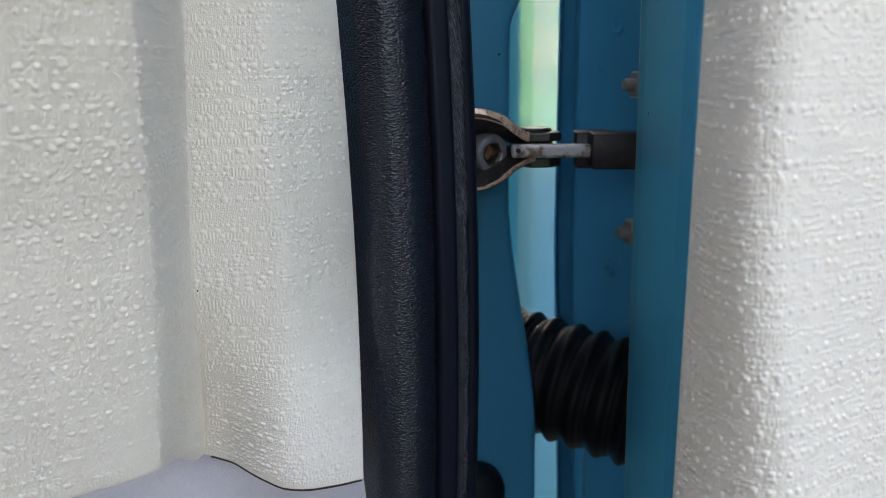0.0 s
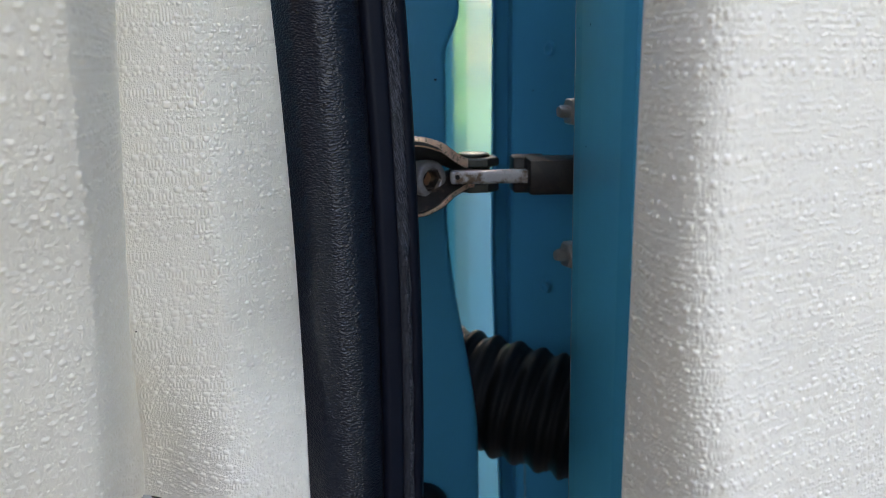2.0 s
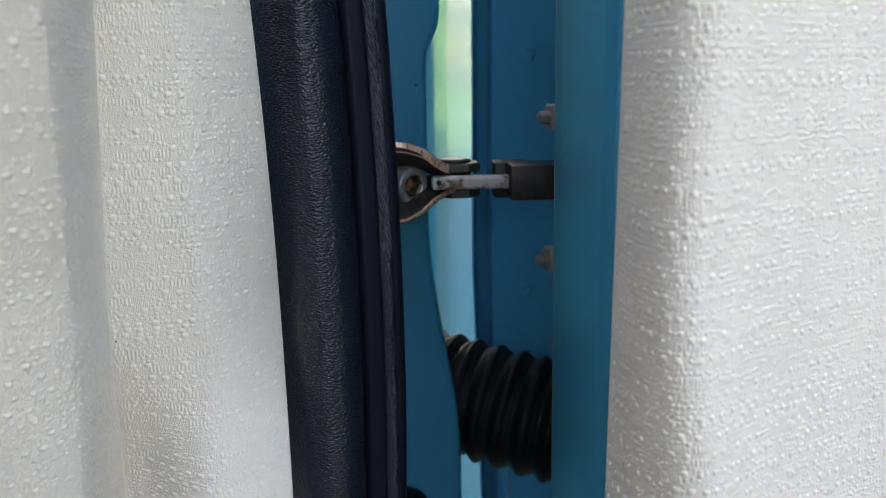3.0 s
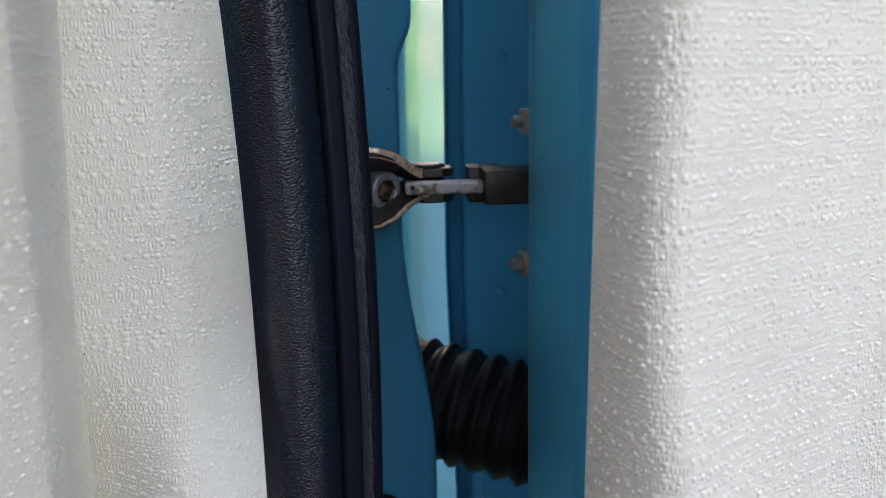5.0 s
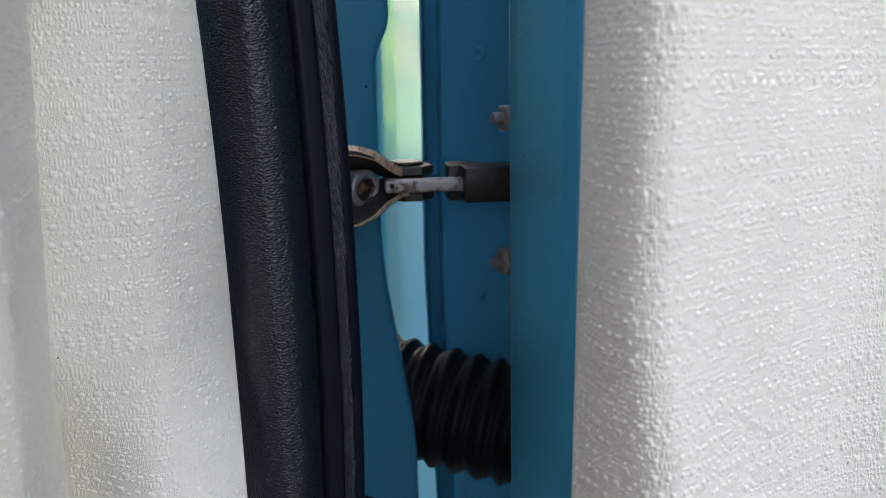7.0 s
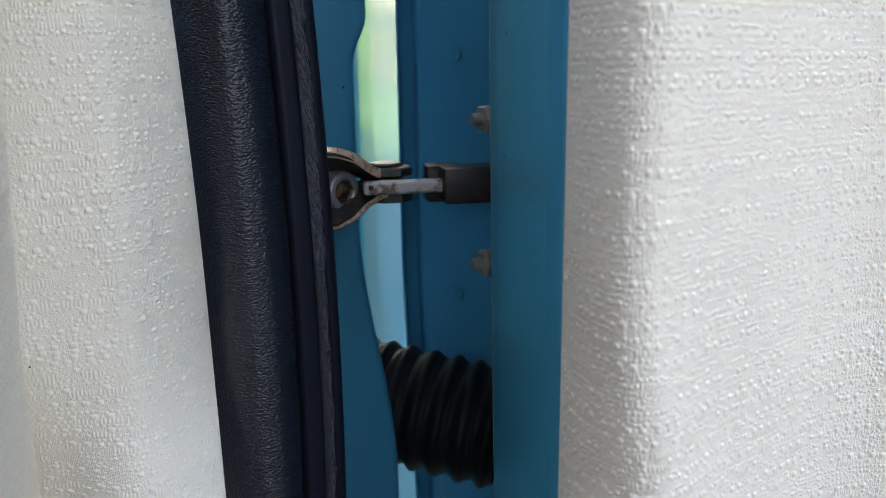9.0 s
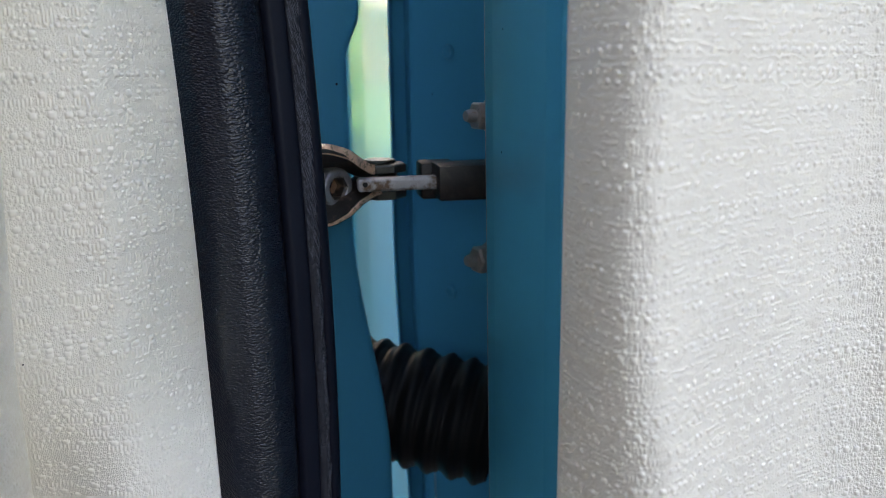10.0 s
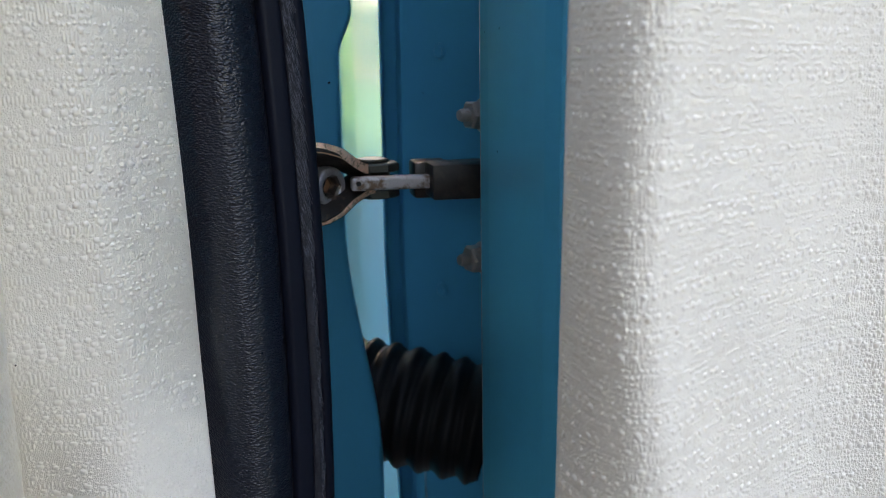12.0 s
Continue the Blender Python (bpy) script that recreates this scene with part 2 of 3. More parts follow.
def emboss(su, sv, seed, wide=1.0, tall=1.0):
    """Height of the pressed linen pattern over lengths su across and sv up: rows of pebbles, pips and combs of short bars."""
    rng = np.random.default_rng(seed)
    h = np.zeros((len(su), len(sv)))

    def stamp(x, y, a, b, top, power):
        a, b = a * wide, b * tall
        i0, i1 = np.searchsorted(su, (x - a, x + a))
        j0, j1 = np.searchsorted(sv, (y - b, y + b))
        if i1 > i0 and j1 > j0:
            d = (np.abs(su[i0:i1] - x) / a)[:, None] ** power + (np.abs(sv[j0:j1] - y) / b)[None, :] ** power
            dome = top * np.clip(1 - d, 0, 1) ** 0.85
            h[i0:i1, j0:j1] = np.maximum(h[i0:i1, j0:j1], dome)

    pitch = 0.00150 * tall
    for r in range(int(sv[-1] / pitch) + 1):
        style = r % 3 if rng.random() < 0.8 else int(rng.integers(0, 3))
        x = -rng.random() * 0.004
        while x < su[-1]:
            y = (r + 0.5) * pitch
            k = rng.random()
            if style == 0 and k < 0.55:
                for _ in range(int(rng.integers(1, 5))):
                    f = rng.normal(1, 0.1)
                    stamp(x, y + rng.normal(0, 0.00014), 0.00090 * f, 0.00080 * f, 0.00036, 3.0)
                    if rng.random() < 0.6:
                        stamp(x + 0.0017 * wide, y + rng.normal(0, 0.0003), 0.00046, 0.00042, 0.00021, 2.2)
                    x += rng.uniform(0.0028, 0.0046) * wide
            elif style == 2 and k < 0.28:
                for _ in range(int(rng.integers(3, 8))):
                    stamp(x, y + rng.normal(0, 0.00012), 0.00030, rng.uniform(0.0009, 0.00125), 0.00023, 2.6)
                    x += rng.normal(0.00094, 0.00005) * wide
                x += 0.0006 * wide
            elif k < 0.68:
                for _ in range(int(rng.integers(1, 6))):
                    f = rng.normal(1, 0.14)
                    stamp(x, y + rng.normal(0, 0.00020), 0.00050 * f, 0.00044 * f, 0.00024 * f, 2.2)
                    x += rng.uniform(0.00115, 0.0017) * wide
            else:
                x += rng.uniform(0.0012, 0.0040) * wide
    return h


def cloth(name, fn, u_lines, v_lines, mat, parent, seed, label="", relief=1.0, wide=1.0, tall=1.0):
    """A vinyl skin over fn(u, v): dense and pressed with the linen relief, with its rim folded back."""
    U, V = np.meshgrid(u_lines, v_lines, indexing="ij")
    grid = fn(U, V)
    du, dv = np.gradient(grid, axis=0), np.gradient(grid, axis=1)
    nrm = np.cross(du, dv)
    nrm /= np.linalg.norm(nrm, axis=2, keepdims=True)
    # lengths along the cloth, so that the pattern is not stretched
    su = np.concatenate([np.zeros((1, V.shape[1])), np.cumsum(np.linalg.norm(np.diff(grid, axis=0), axis=2), 0)])
    mid = V.shape[1] // 2
    su = su[:, mid:mid + 1] + 0 * su
    sv = np.concatenate([np.zeros((V.shape[0], 1)), np.cumsum(np.linalg.norm(np.diff(grid, axis=1), axis=2), 1)], 1)
    sv = sv[V.shape[0] // 2:V.shape[0] // 2 + 1, :] + 0 * sv
    h = relief * emboss(su[:, 0], sv[0], seed, wide, tall)

    for along, ax in ((su[:, 0], 0), (sv[0], 1)):
        step = np.gradient(along)
        ok = np.clip((0.0006 - step) / 0.0002, 0, 1)
        ok = ok * np.clip((along - 0.0012) / 0.001, 0, 1) * np.clip((along[-1] - 0.0012 - along) / 0.001, 0, 1)
        h *= ok[:, None] if ax == 0 else ok[None, :]
    grid = grid + nrm * h[..., None]
    # rim: a rounded turn-back of about 2 mm
    for ax in (0, 1):
        g, nn = np.swapaxes(grid, 0, ax), np.swapaxes(nrm, 0, ax)
        ends = []
        for e, i in ((0, 1), (-1, -2)):
            out = g[e] - g[i]
            out = out / (np.linalg.norm(out, axis=1, keepdims=True) + 1e-12)
            rows = [g[e] + out * 0.0004 - nn[e] * 0.0004, g[e] + out * 0.0004 - nn[e] * 0.0012, g[e] - out * 0.001 - nn[e] * 0.0022]
            ends.append(rows if e == -1 else rows[::-1])
        g = np.concatenate([np.stack(ends[0]), g, np.stack(ends[1])])
        nn = np.concatenate([np.repeat(nn[:1], 3, 0), nn, np.repeat(nn[-1:], 3, 0)])
        grid, nrm = np.swapaxes(g, 0, ax), np.swapaxes(nn, 0, ax)
    ob = sheet(name, grid, mat, parent, label)
    # the pressed shapes stay smooth: the fine grain lies only between them
    pressed = ob.data.attributes.new("pressed", "FLOAT", "POINT")
    pressed.data.foreach_set("value", np.pad(np.clip(h / 0.00012, 0, 1), 3).astype(np.float32).ravel())
    return ob


def lines(start, fine_from, fine_to, end, step, coarse=0.01):
    """Grid lines: coarse at both ends, fine between."""
    a = np.linspace(start, fine_from, max(2, int((fine_from - start) / coarse) + 1))[:-1] if fine_from > start else np.array([])
    b = np.linspace(fine_from, fine_to, int((fine_to - fine_from) / step) + 1)
    c = np.linspace(fine_to, end, max(2, int((end - fine_to) / coarse) + 1))[1:] if end > fine_to else np.array([])
    return np.concatenate([a, b, c])


def bow(z):
    """The sideways bow that the door opening's trim follows over its height."""
    w = 0.60 - np.asarray(z)
    return 0.02 * w - 0.25 * w * w


# ---- setting: unseen ground, leaves and cabin walls that shape the light ----
bm = bmesh.new()
bmesh.ops.create_grid(bm, x_segments=8, y_segments=8, size=300)
tagged(part("ground", bm, GROUND), "unseen dark paving with grass beyond, toned for the jamb reflection", "ground", kind="structure")
rng = np.random.default_rng(8)
hz = np.linspace(-0.2, 1, 24)


def hedge(start, end, dist, height, mat, label):
    """A clumpy wall of leaves between two bearings, added out of view to shape light."""
    A, H = np.meshgrid(np.radians(np.linspace(start, end, int(end - start) * 3 + 12)), hz, indexing="ij")
    top = height * (1 + 0.12 * np.sin(A * 23) + 0.06 * np.sin(A * 61 + 1))
    R = dist * (1 + rng.normal(0, 0.02, A.shape) + 0.08 * np.clip(H, 0, 1) ** 3)
    ob = sheet("backdrop", np.stack([R * np.sin(A), R * np.cos(A), top * H + rng.normal(0, 0.04 * height, A.shape)], -1), mat, None, flip=True)
    tagged(ob, label, "hedge", kind="structure")


# leaves added out of view; the pale ones make the jamb's bright highlight
hedge(18, 45, 34, 4.0, LEAVES, "distant green trees out of view, added for the jamb reflection")
hedge(44.5, 54.5, 30, 3.4, HIGHLIGHT_LEAVES, "added pale leafy screen that makes the highlight in the wing jamb")
hedge(52.5, 62, 8.6, 3.2, LEAVES, "green bushes out of view, added for the jamb reflection")
# unseen screens that hold sky light off the door card and panels
hedge(62, 128, 9, 8.0, SKY_BLOCK, "unseen tall leafy screen that blocks sky light from the side")
hedge(128, 195, 9, 0.95, SKY_BLOCK, "unseen low leafy screen that trims sky light from behind")
# unseen cabin surfaces, sized and toned to block, pass or bounce light
for name, centre, size, mat, text in (
    ("floor", (-0.64, -0.45, 0.27), (1.50, 1.9, 0.04), MAT, "unseen brown cabin floor, darkened to cut bounce light"),
    ("ceiling", (-0.75, -0.565, 1.27), (1.30, 1.67, 0.04), HEADLINER, "unseen brown cabin roof, cut back to let sky light in"),
    ("wall_west", (-1.41, -0.45, 0.77), (0.04, 1.9, 0.96), FAR_TRIM, "unseen tan far side of the cabin, toned for bounce light"),
    ("wall_south", (-0.665, -1.42, 0.60), (1.53, 0.04, 0.62), TRIM, "unseen rear cabin wall, its height set for rear light"),
    ("wall_north", (-0.70, 0.52, 0.69), (1.38, 0.04, 0.80), TRIM, "unseen front cabin wall, raised to block windscreen light"),
):
    bm = bmesh.new()
    box(bm, centre, size, bevel=0.008)
    tagged(part(name, bm, mat), text, name.split("_")[0], kind="structure")

# ---- door pillar and wing of the car body ----
car = thing("car", "old car in glossy blue paint with its door open", "car")


def pillar_edge(z):
    return 0.0607 + 0.0056 * smooth_step((z - 0.6625) / 0.017) + 0.0121 * smooth_step((0.600 - z) / 0.105)


zs = np.linspace(0.30, 1.02, 280)
cols = []
for k in np.linspace(0, 1, 40):
    x = -0.06 + k * (pillar_edge(zs) - 0.003 + 0.06)
    cols.append(np.stack([x, 0.305 + 0 * zs + 0.004 * np.sin((zs - 0.5) * 9) * k, zs], 1))
for a in np.linspace(0.15, 1, 8) * math.pi / 2:
    cols.append(np.stack([pillar_edge(zs) - 0.003 + 0.003 * math.sin(a), 0.308 - 0.003 * math.cos(a) + 0.004 * np.sin((zs - 0.5) * 9), zs], 1))
cols.append(np.stack([pillar_edge(zs), 0.316 + 0.004 * np.sin((zs - 0.5) * 9), zs], 1))
sheet("pillar_panel", np.stack(cols), PAINT, car, thick=0.0012)
wing = np.concatenate([rounded_line([(0.0425, 0.3269), (0.0885, 0.3933), (0.1462, 0.4868)], 120, 0.0016)[:-1], rounded_line([(0.1462, 0.4868), (0.154, 0.56), (0.166, 1.6)], 200, 0.012)])
zz = np.linspace(0.25, 0.98, 40)
wing_panel = sheet("wing_jamb", np.stack([np.stack([p[0] + 0 * zz, p[1] + 0 * zz, zz], 1) for p in wing]), DIMMED_POLISHED, car, thick=0.0012)

# ---- open door ----
CARD = [(0.0668, 0.1500), (0.0656, 0.1420), (0.0648, 0.1350), (0.0664, 0.1270), (0.0712, 0.1244), (0.0824, 0.1285), (0.098, 0.1338), (0.125, 0.1412), (0.135, 0.1428), (0.145, 0.1421), (0.157, 0.1376), (0.172, 0.1300), (0.9, 0.31)]
card_line = rounded_line(CARD, 9000, 0.0045)
card_s = np.concatenate([[0], np.cumsum(np.linalg.norm(np.diff(card_line, axis=0), axis=1))])


def card_at(u, z):
    x = np.interp(u, card_s, card_line[:, 0])
    y = np.interp(u, card_s, card_line[:, 1])
    fold = np.clip(1 - np.abs(u - 0.030) / 0.028, 0, 1)
    x = x + (0.0065 * smooth_step((0.622 - z) / 0.06) + 0.001 * smooth_step((z - 0.64) / 0.05)) * smooth_step(fold)
    return np.stack([x, y, z], -1)


door_card = thing("door_card", "cream vinyl door card with a pressed linen pattern", "door card")
cloth("vinyl_cover", card_at, lines(0.0, 0.0005, 0.125, card_s[-1] - 0.01, 0.000165, 0.02), lines(0.40, 0.541, 0.684, 0.95, 0.000170, 0.02), VINYL, door_card, 3, relief=1.2, wide=0.72, tall=0.88)
board_u, board_z = np.meshgrid(np.linspace(0.03, card_s[-1] - 0.02, 60), np.linspace(0.41, 0.94, 30), indexing="ij")
sheet("backing_board", card_at(board_u, board_z) + np.array([0.0, 0.006, 0.0]), BOARD, door_card, thick=0.003)
# painted flank of the door, from the card's edge to its corner
flank = rounded_line([(0.0720, 0.146), (0.0685, 0.1475), (0.0677, 0.152), (0.0688, 0.161), (0.0732, 0.180), (0.0788, 0.2035), (0.0834, 0.2225), (0.0852, 0.2325), (0.0870, 0.2334), (0.0930, 0.2340)], 200, 0.0009)
zz = np.linspace(0.40, 0.95, 60)
flank_shift = lambda z: -0.012 * (z - 0.593)
door = sheet("door", np.stack([np.stack([p[0] + flank_shift(zz), p[1] + 0 * zz, zz], 1) for p in flank]), PAINT, car, thick=0.001, flip=True)
# thin pale tube that stands in for the highlight along the corner
bm = bmesh.new()
tube(bm, [(0.0853 + flank_shift(z), 0.2325, z) for z in np.linspace(0.41, 0.94, 40)], 0.00016, 6)
part("edge_highlight", bm, BOLT, door, "pale line put in as the highlight on the door corner", smooth=True)
far_lean = lambda z: 0.035 * np.clip(0.56 - z, 0, None) - 0.0004
# recess behind the corner: side wall, face with the pressed dimples, far flange
recess = rounded_line([(0.0930, 0.2350), (0.0960, 0.240), (0.1330, 0.3290), (0.1320, 0.3350), (0.1098, 0.3815), (0.1088, 0.3818), (0.1090, 0.3830)], 220, 0.0012)
# recess and skin rise past the flank, out of view, to block sky light
rec_z = np.linspace(0.40, 1.10, 240)
grid = np.stack([np.stack([p[0] + far_lean(rec_z) * smooth_step((p[1] - 0.25) / 0.1), p[1] + 0 * rec_z, rec_z], 1) for p in recess])
sheet("door_recess", grid, PAINT, door, thick=0.001, flip=True)
flange = np.concatenate([rounded_line([(0.1112, 0.3800), (0.1109, 0.3955), (0.1042, 0.3945), (0.1016, 0.3902), (0.1010, 0.3912), (0.1022, 0.3945), (0.125, 0.4085)], 120, 0.0009)[:-1], np.array([(0.125, 0.4085), (0.9, 0.8245)])])
skin_z = np.linspace(0.40, 1.10, 60)
sheet("door_skin", np.stack([np.stack([p[0] + far_lean(skin_z), p[1] + 0 * skin_z, skin_z], 1) for p in flange]), PAINT, door, thick=0.001, flip=True)
for z in (0.6656, 0.5517):
    bm = bmesh.new()
    lathe(bm, [(0.0036, 0.0), (0.0034, 0.0006), (0.0026, 0.0010), (0.0018, 0.0005), (0.0005, 0.0003)], axis((0.1203 + far_lean(z), 0.3590, z), (-0.9, -0.43, 0)), 24)
    part("spot_weld", bm, PAINT, door, smooth=True)
for z in (0.6420, 0.5895):
    m = axis((0.1040, 0.2720, z), (-1, -0.18, 0.03))
    bm = bmesh.new()
    lathe(bm, [(0.0062, 0), (0.0062, 0.0012), (0.0058, 0.0016)], m, 24)
    nut = part("nut", bm, ZINC, car, "dull zinc flanged nut with rust", smooth=True)
    bm = bmesh.new()
    lathe(bm, [(0.0048, 0.0014), (0.0053, 0.0022), (0.0053, 0.0066), (0.0046, 0.0074), (0.0032, 0.0074)], m, 6)
    part("hexagon", bm, ZINC, nut)
    bm = bmesh.new()
    lathe(bm, [(0.0023, 0.006), (0.0023, 0.0100), (0.0018, 0.0112), (0.0008, 0.0114)], m, 20)
    part("stud_end", bm, ZINC, nut, "rusty stud end", smooth=True)

bead_rng = random.Random(9)
bm = bmesh.new()
tube(bm, [(0.1118 + float(far_lean(z)) + bead_rng.uniform(-1, 1) * 0.0002, 0.3745, z) for z in np.linspace(0.41, 0.470, 24)], 0.0004, 6)
part("sealant_bead", bm, SEALANT, door, "pale grey line of sealant", smooth=True)

# ---- padded trim of the door opening ----
lace = thing("door_opening_trim", "padded black grained vinyl trim along the door pillar", "trim")


def strip(name, pts, mat, n, soft, rows=160, wobble=0.0, label=""):
    z = np.linspace(0.40, 0.80, rows)
    p = rounded_line(pts, n, soft)
    g = np.stack([np.stack([q[0] + bow(z), q[1] + 0 * z, z], 1) for q in p])
    if wobble:
        g[..., 1] += np.random.default_rng(5).normal(0, wobble, g.shape[:2])
    return sheet(name, g, mat, lace, label)


strip("padded_roll", [(-0.004, 0.252), (-0.0005, 0.2440), (0.0040, 0.2350), (0.0105, 0.2310), (0.0170, 0.2325), (0.0225, 0.2375), (0.0236, 0.2420), (0.0240, 0.2450)], LACE, 60, 0.004, label="black grained vinyl roll")
strip("flat_welt", [(0.0228, 0.2450), (0.0238, 0.2415), (0.0252, 0.2398), (0.0302, 0.2410), (0.0314, 0.2440)], LACE_FLAT, 30, 0.0018)
strip("frayed_seam", [(0.0302, 0.2440), (0.0306, 0.2414), (0.0324, 0.2404), (0.0340, 0.2420), (0.0344, 0.2460)], FRAY, 14, 0.0008, 900, 0.00018, "frayed raw edge of the seam")
strip("outer_lip", [(0.0338, 0.2450), (0.0346, 0.2432), (0.0372, 0.2440), (0.0388, 0.2500), (0.0392, 0.2560), (0.0385, 0.3040)], LACE_FLAT, 40, 0.0012)

# ---- vinyl side panels and the carpet below ----
side = thing("kick_panel", "cream vinyl kick panel pressed with a linen pattern", "trim panel")


BOTTOM = np.array([(-0.060, 0.2475), (-0.053, 0.246), (-0.0437, 0.240), (-0.035, 0.2295), (-0.026, 0.2208), (-0.0186, 0.2190), (-0.009, 0.2208), (-0.001, 0.2236), (0.01, 0.227)])
bottom_line = rounded_line(BOTTOM, 400, 0.006)


def far_at(u, z):
    xv, yv = -0.0440 + 0.092 * (z - 0.631), 0.213 - 0.19 * (z - 0.631)
    xe = -0.0016 + bow(z)
    x = xv - 0.001 + (xe - xv + 0.001) * u
    bend = np.clip(x + 0.024, 0, 1)
    top = yv + 1.1 * bend * bend / (bend + 0.006)
    low = np.interp(x, bottom_line[:, 0], bottom_line[:, 1])
    k = smooth_step((0.592 - z) / 0.067)
    return np.stack([x, top * (1 - k) + low * k, z], -1)


def near_at(u, z):
    z = z - 0.0235 * (1 - smooth_step((z - 0.548) / 0.05)) * smooth_step(u / 0.062)
    # u runs from the far left over the crest, then back along the step
    xc, yc = -0.0394 + 0.135 * (z - 0.6414), 0.158 - 0.345 * (z - 0.6414)
    yc = yc - 0.10 * np.clip(z - 0.62, 0, 1)
    r = 0.006
    a = np.clip(u, None, 0)
    left = np.stack([xc + a * 0.91, yc + a * 0.41, z], -1)
    k = np.clip(u, 0, None) / 0.062
    end = far_at(0.02 + 0 * z, z)
    right = np.stack([xc + (end[..., 0] - xc) * k, yc + (end[..., 1] + 0.003 - yc) * k, z], -1)
    blend = np.exp(-np.abs(u) / r)[..., None]
    p = np.where((u < 0)[..., None], left, right)
    p[..., 1] += 0.0028 * blend[..., 0]
    p[..., 0] -= 0.0016 * blend[..., 0]
    return p


cloth("step_panel", near_at, lines(-0.20, -0.058, 0.062, 0.0621, 0.00026, 0.02), lines(0.548, 0.549, 0.680, 0.71, 0.00026, 0.02), VINYL, side, 11, relief=1.0, wide=0.9, tall=0.9)
cloth("flat_panel", far_at, np.linspace(0, 1, 290), lines(0.5246, 0.5248, 0.688, 0.71, 0.00018, 0.02), VINYL, side, 29, relief=1.35)
zz = np.linspace(0.35, 0.57, 40)
xs = np.linspace(-0.16, 0.004, 30)
X, Z = np.meshgrid(xs, zz, indexing="ij")
# added dark strip that paints the shadow of the vinyl's lower edge
edge_u, edge_z = np.meshgrid(np.linspace(0.06, 0.995, 60), np.linspace(0.5228, 0.540, 6), indexing="ij")
sheet("shadow_line", far_at(edge_u, edge_z) + np.array([0.0, 0.0016, 0.0]), PANEL_SHADOW, side, "dark strip in place of the panel's shadow on the carpet", thick=0.002)
carpet = sheet("carpet", np.stack([X, 0.262 - 0.28 * (0.57 - Z) + 0.002 * np.sin(X * 90), Z], -1), FELT, None, thick=0.006)
tagged(carpet, "light grey felt carpet under the kick panel", "carpet")

# ---- door check: clevis bracket, bolt, steel link and rubber buffer ----
check = thing("door_check", "rusty steel door check link bolted to the pillar", "door check")


def jaw(name, pts, half, thick, flare, label, edge_half=0.0014):
    """A flared plate: pts run along its near edge; its inner side leans in by flare towards the back at the open end."""
    p = rounded_line(pts, 48, 0.003)
    y = np.linspace(0, 1, 12)
    rows = []
    for i, q in enumerate(p):
        k = 1 - i / (len(p) - 1)
        rows.append(np.stack([q[0] + 0.004 * y * k, q[1] + 2 * half * y, q[2] + flare * k ** 0.6 * np.sin(y * math.pi / 2)], 1))
    plate = sheet(name, np.stack(rows), IRON, check, label, thick=thick, flip=flare > 0)
    s = 1 if flare < 0 else -1
    lip = [np.stack([p[:, 0], p[:, 1] - 0.0003 * math.cos(a), p[:, 2] + s * (-0.0010 + edge_half * math.sin(a))], 1) for a in np.linspace(-1.5, 1.5, 7)]
    sheet("worn_edge", np.stack(lip)[:, :38], COPPER, plate, "copper-coloured worn edge", thick=0.0004, flip=flare > 0)


jaw("upper_jaw", [(0.0385, 0.2720, 0.6345), (0.0450, 0.2720, 0.6338), (0.0510, 0.2730, 0.6318), (0.0565, 0.2760, 0.6278), (0.0605, 0.2790, 0.6252), (0.0690, 0.2810, 0.6248)], 0.0085, 0.0022, -0.0085, "worn rusty upper jaw of the bracket", 0.0016)
jaw("lower_jaw", [(0.0385, 0.2720, 0.6062), (0.0450, 0.2720, 0.6068), (0.0510, 0.2730, 0.6092), (0.0565, 0.2760, 0.6130), (0.0620, 0.2790, 0.6150), (0.0720, 0.2810, 0.6160)], 0.0085, 0.0022, 0.0085, "worn rusty lower jaw of the bracket", 0.0008)
# sloping web of the lower jaw, towards the bolt
web_line = rounded_line([(0.0400, 0.2722, 0.6070), (0.0450, 0.2722, 0.6074), (0.0510, 0.2732, 0.6098), (0.0565, 0.2762, 0.6136), (0.0620, 0.2790, 0.6154), (0.0690, 0.2810, 0.6160)], 40, 0.003)
web_back = np.stack([web_line[:, 0] + 0.003, 0.2850 + 0 * web_line[:, 0], np.minimum(0.6172, web_line[:, 2] + 0.0062)], 1)
sheet("web", np.stack([web_line * (1 - k) + web_back * k for k in np.linspace(0, 1, 10)]), IRON, check, "worn web of the lower jaw", thick=0.0012, flip=True)
n_way = Vector((0.50, -0.86, -0.04)).normalized()
bm = bmesh.new()
lathe(bm, [(0.0120, -0.0150), (0.0132, -0.0130), (0.0132, -0.0100), (0.0118, -0.0085), (0.0070, -0.0085)], axis(Vector((0.0480, 0.2790, 0.6196)), n_way), 36)
part("base_plate", bm, IRON, check, smooth=True)
m = axis(Vector((0.0484, 0.2790, 0.6184)) - n_way * 0.006, n_way) @ Matrix.Scale(1.07, 4)
bm = bmesh.new()
lathe(bm, [(0.0062, -0.008), (0.0066, -0.004), (0.0067, 0.0044), (0.0065, 0.0054), (0.0061, 0.0060), (0.0056, 0.0063), (0.0042, 0.0063), (0.0036, 0.0057), (0.0035, 0.0010), (0.0005, 0.0008)], m, 64, flute=0.03)
bolt = part("bolt", bm, BOLT, check, "grey steel socket head bolt", smooth=True)
bm = bmesh.new()
lathe(bm, [(0.0041, 0.0062), (0.0034, 0.0054), (0.0034, 0.0012)], m, 6, open_start=True)
part("hex_socket", bm, IRON, bolt, "dark hexagon socket")
bm = bmesh.new()
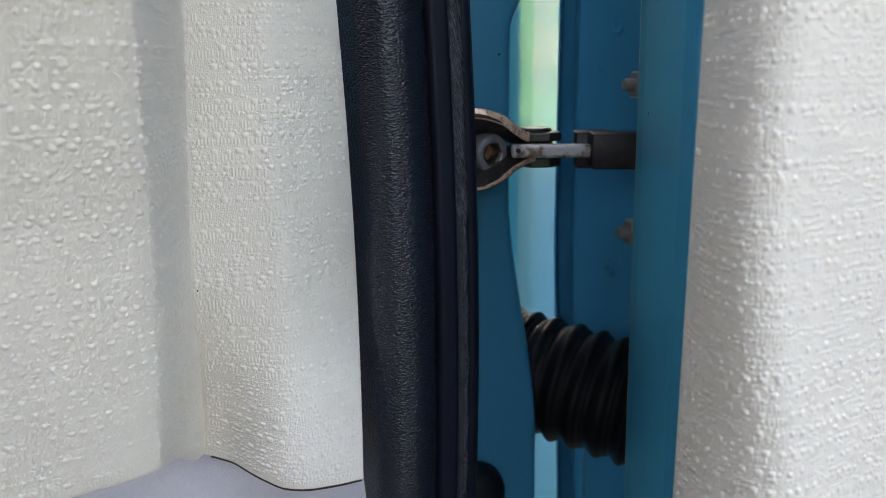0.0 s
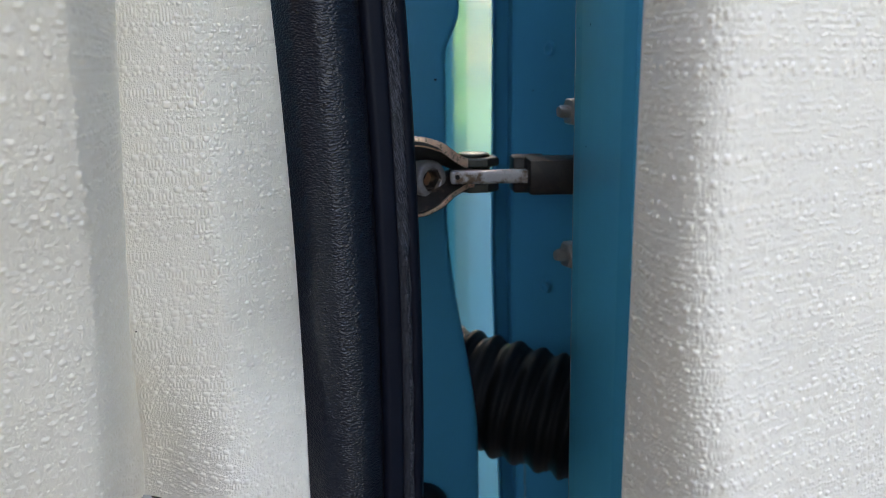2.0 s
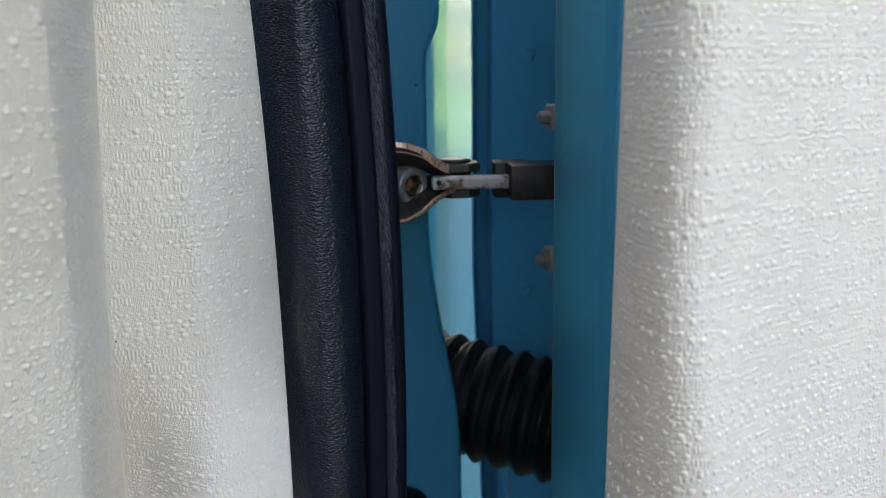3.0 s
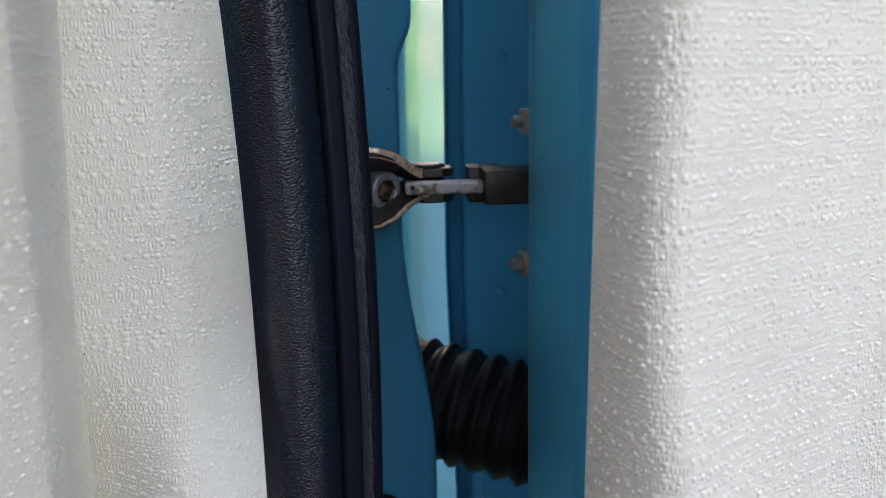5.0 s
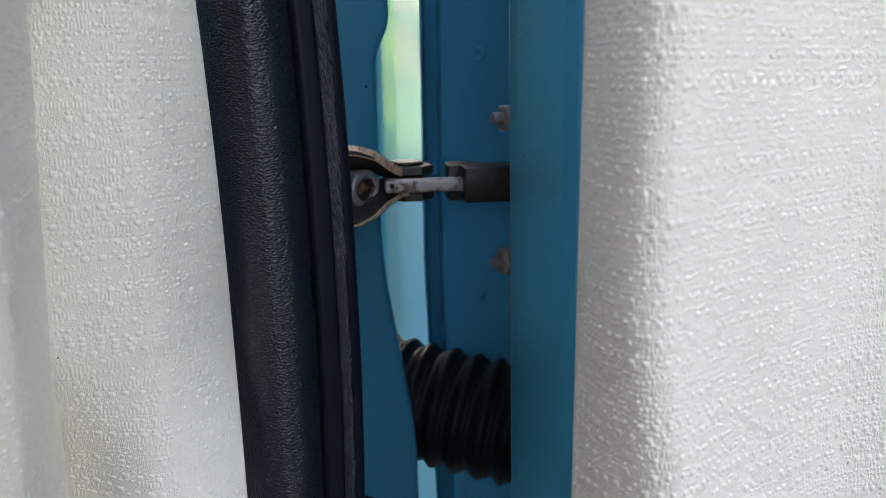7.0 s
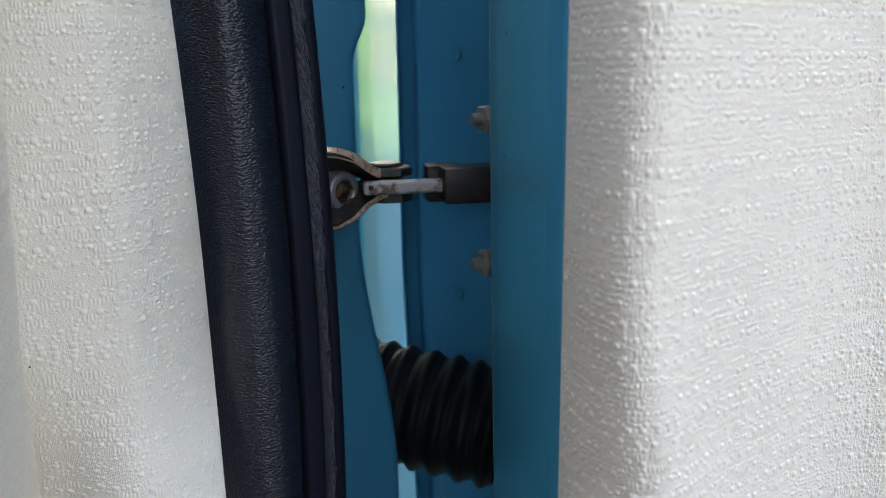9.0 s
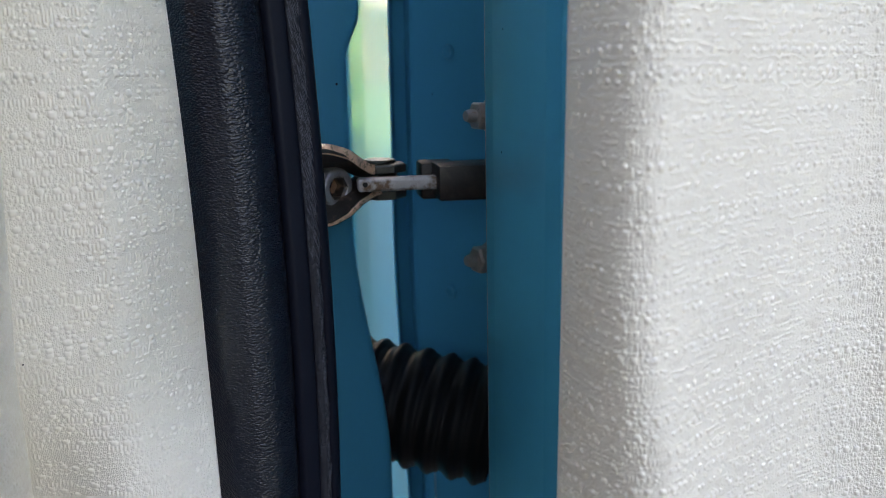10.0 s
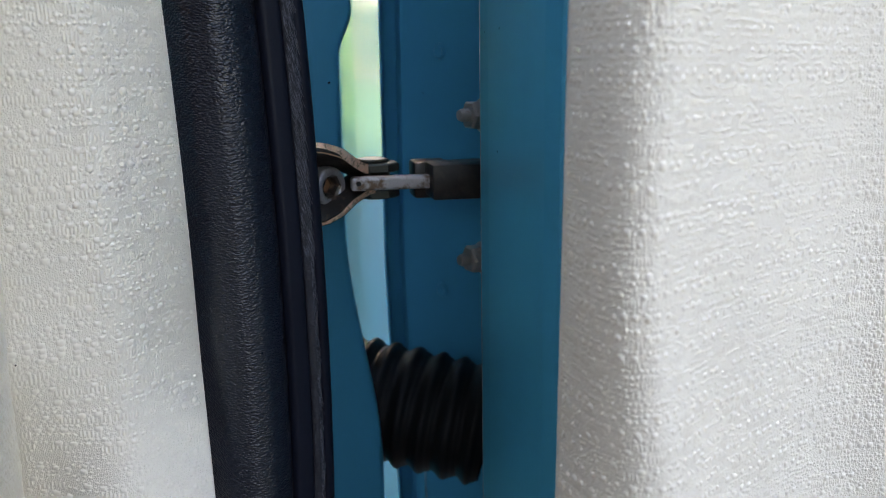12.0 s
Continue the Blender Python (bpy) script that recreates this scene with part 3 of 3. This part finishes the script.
lathe(bm, [(0.0033, 0.0012), (0.0033, 0.0017), (0.001, 0.0014)], m, 12)
part("rust_bed", bm, RUST, bolt, "rust in the socket")
for r, x, z0, z1, n in ((0.0090, 0.0668, 0.6222, 0.6254, 8), (0.0056, 0.0655, 0.6255, 0.6268, 24), (0.0086, 0.0672, 0.6128, 0.6162, 8)):
    bm = bmesh.new()
    lathe(bm, [(r * 0.93, z0), (r, z0 + 0.0005), (r, z1 - 0.0005), (r * 0.93, z1)], Matrix.Translation((x, 0.2870, 0)) @ pose(0, 0, 0, 0, 0, 15), n)
    part("washer", bm, GREASE, check, "dark greasy washer plate")
bm = bmesh.new()
lathe(bm, [(0.0036, 0.6130), (0.0036, 0.6255), (0.0030, 0.6265)], Matrix.Translation((0.0690, 0.2880, 0)), 20)
part("pivot_pin", bm, GREASE, check, smooth=True)
bm = bmesh.new()
turn = pose(0, 0, 0, 0, 0, -9)
box(bm, (0.0695, 0.2735, 0.6196), (0.0300, 0.0060, 0.0046), turn, 0.0010)
link = part("link", bm, STEEL, check, "flat steel link with rust stains")
bm = bmesh.new()
lathe(bm, [(0.0009, 0), (0.0009, 0.0004)], axis((0.0566, 0.2723, 0.6200), (-0.15, -1, 0)), 12)
part("pin_hole", bm, GRIME, link)
bm = bmesh.new()
box(bm, (0.0862, 0.2830, 0.6190), (0.0130, 0.012, 0.0134), turn, 0.0012)
box(bm, (0.0945, 0.2690, 0.6200), (0.0258, 0.016, 0.0124), turn, 0.0010)
part("rubber_buffer", bm, BUFFER, check, "black rubber buffer block", smooth=True)

# ---- corrugated boot and plug ----
boot = thing("cable_boot", "black corrugated rubber cable boot between pillar and door", "cable boot")
p0, p1 = Vector((0.0620, 0.3490, 0.5122)), Vector((0.1200, 0.3110, 0.5022))
way3 = (p1 - p0).normalized()
m = axis(p0, way3)
PITCH, RIBS, FINE = 0.0106, 7, 14
rib_rng = np.random.default_rng(12)
tilts = rib_rng.normal(0, 0.025, (RIBS + 2, 2))
bm = bmesh.new()
rings = []
for i in range(RIBS * FINE + 1):
    rib, ph = divmod(i / FINE + 0.05, 1.0)
    crest = (0.5 + 0.5 * math.cos(2 * math.pi * (ph - 0.5))) ** 1.1
    second = 0.25 * math.exp(-((ph - 0.88) / 0.06) ** 2)
    radius = 0.0251 + 0.0028 * min(1.0, crest + second)
    k = i / FINE + 0.05
    tx, ty = (np.interp(k, np.arange(RIBS + 2), tilts[:, q]) for q in (0, 1))
    ring = []
    for q in range(64):
        a = 2 * math.pi * q / 64
        c, d = radius * math.cos(a), radius * math.sin(a)
        ring.append(bm.verts.new(m @ Vector((c, d, (k - 0.05) * PITCH + tx * c + ty * d))))
    rings.append(ring)
for r0, r1 in zip(rings, rings[1:]):
    for q in range(64):
        bm.faces.new((r0[q], r0[(q + 1) % 64], r1[(q + 1) % 64], r1[q]))
part("bellows", bm, RUBBER, boot, smooth=True, angle=80)
bm = bmesh.new()
lathe(bm, [(0.0250, -0.006), (0.0262, -0.004), (0.0262, 0.0), (0.0255, 0.001)], m, 48)
part("collar", bm, RUBBER, boot, smooth=True)
bm = bmesh.new()
lathe(bm, [(0.0125, 0), (0.0125, 0.004), (0.0110, 0.009), (0.0075, 0.012), (0.003, 0.0128)], axis((0.0455, 0.302, 0.4728), (0, -1, 0.0)), 32)
plug = tagged(part("rubber_plug", bm, RUBBER, smooth=True), "black rubber plug in the blue pillar", "plug")

# ---- small things ----
bm = bmesh.new()
tube(bm, [(0.0000, 0.2415, 0.5890), (0.0012, 0.2375, 0.5897), (0.0020, 0.2360, 0.5905), (0.0024, 0.2352, 0.5918), (0.0020, 0.2350, 0.5928)], 0.00008, 5)
tagged(part("loose_thread", bm, FIBRE), "thin grey loose thread beside the panel edge", "thread")

rng = random.Random(4)
bm = bmesh.new()
for i in range(1800):
    z = rng.uniform(0.48, 0.70)
    k = rng.random()
    if z < 0.605:
        k = 0.55 + 0.45 * k * (0.4 + 0.6 * abs(math.sin(z * 173)))
    x, y = 0.0306 + 0.0034 * k + float(bow(z)), 0.2406 + 0.0008 * (2 * k - 1) ** 2
    ln_ = rng.uniform(0.0010, 0.0036) if z > 0.605 else rng.uniform(0.0004, 0.0014)
    tube(bm, [(x, y, z), (x + 0.12 * ln_, y - 0.0003, z - 0.5 * ln_), (x + 0.3 * ln_ + rng.uniform(-1, 1) * 0.0002, y + 0.0001, z - ln_)], 0.000042, 3)
tagged(part("loose_fibres", bm, FIBRE, lace), kind="stuff")


def speck(place, way, radius, parent):
    bm = bmesh.new()
    lathe(bm, [(radius, 0), (radius * 0.8, radius * 0.3), (radius * 0.2, radius * 0.45)], axis(place, way), 9)
    part("dirt_speck", bm, GRIME, parent)


for place, r in (((0.0786, 0.2065, 0.6689), 0.0003), ((0.0788, 0.2075, 0.6364), 0.00032), ((0.0822, 0.2240, 0.6687), 0.0002)):
    speck(place, (-0.98, 0.2, 0), r, door)
for place, r in (((0.0986, 0.4166, 0.5325), 0.0006), ((0.0945, 0.4098, 0.5455), 0.0005), ((0.1000, 0.4189, 0.5290), 0.0004)):
    speck(place, (0.854, -0.52, 0), r, wing_panel)
speck((0.0561, 0.3087, 0.6533), (0, -1, 0), 0.0005, car)
speck((0.1152, 0.3688, 0.6466), (-0.9, -0.43, 0), 0.0004, door)
speck((0.1279, 0.1420, 0.5798), (0.27, -0.96, 0), 0.00028, door_card)
speck((-0.0460, 0.2203, 0.5881), (0.5, -0.85, 0), 0.00025, side)
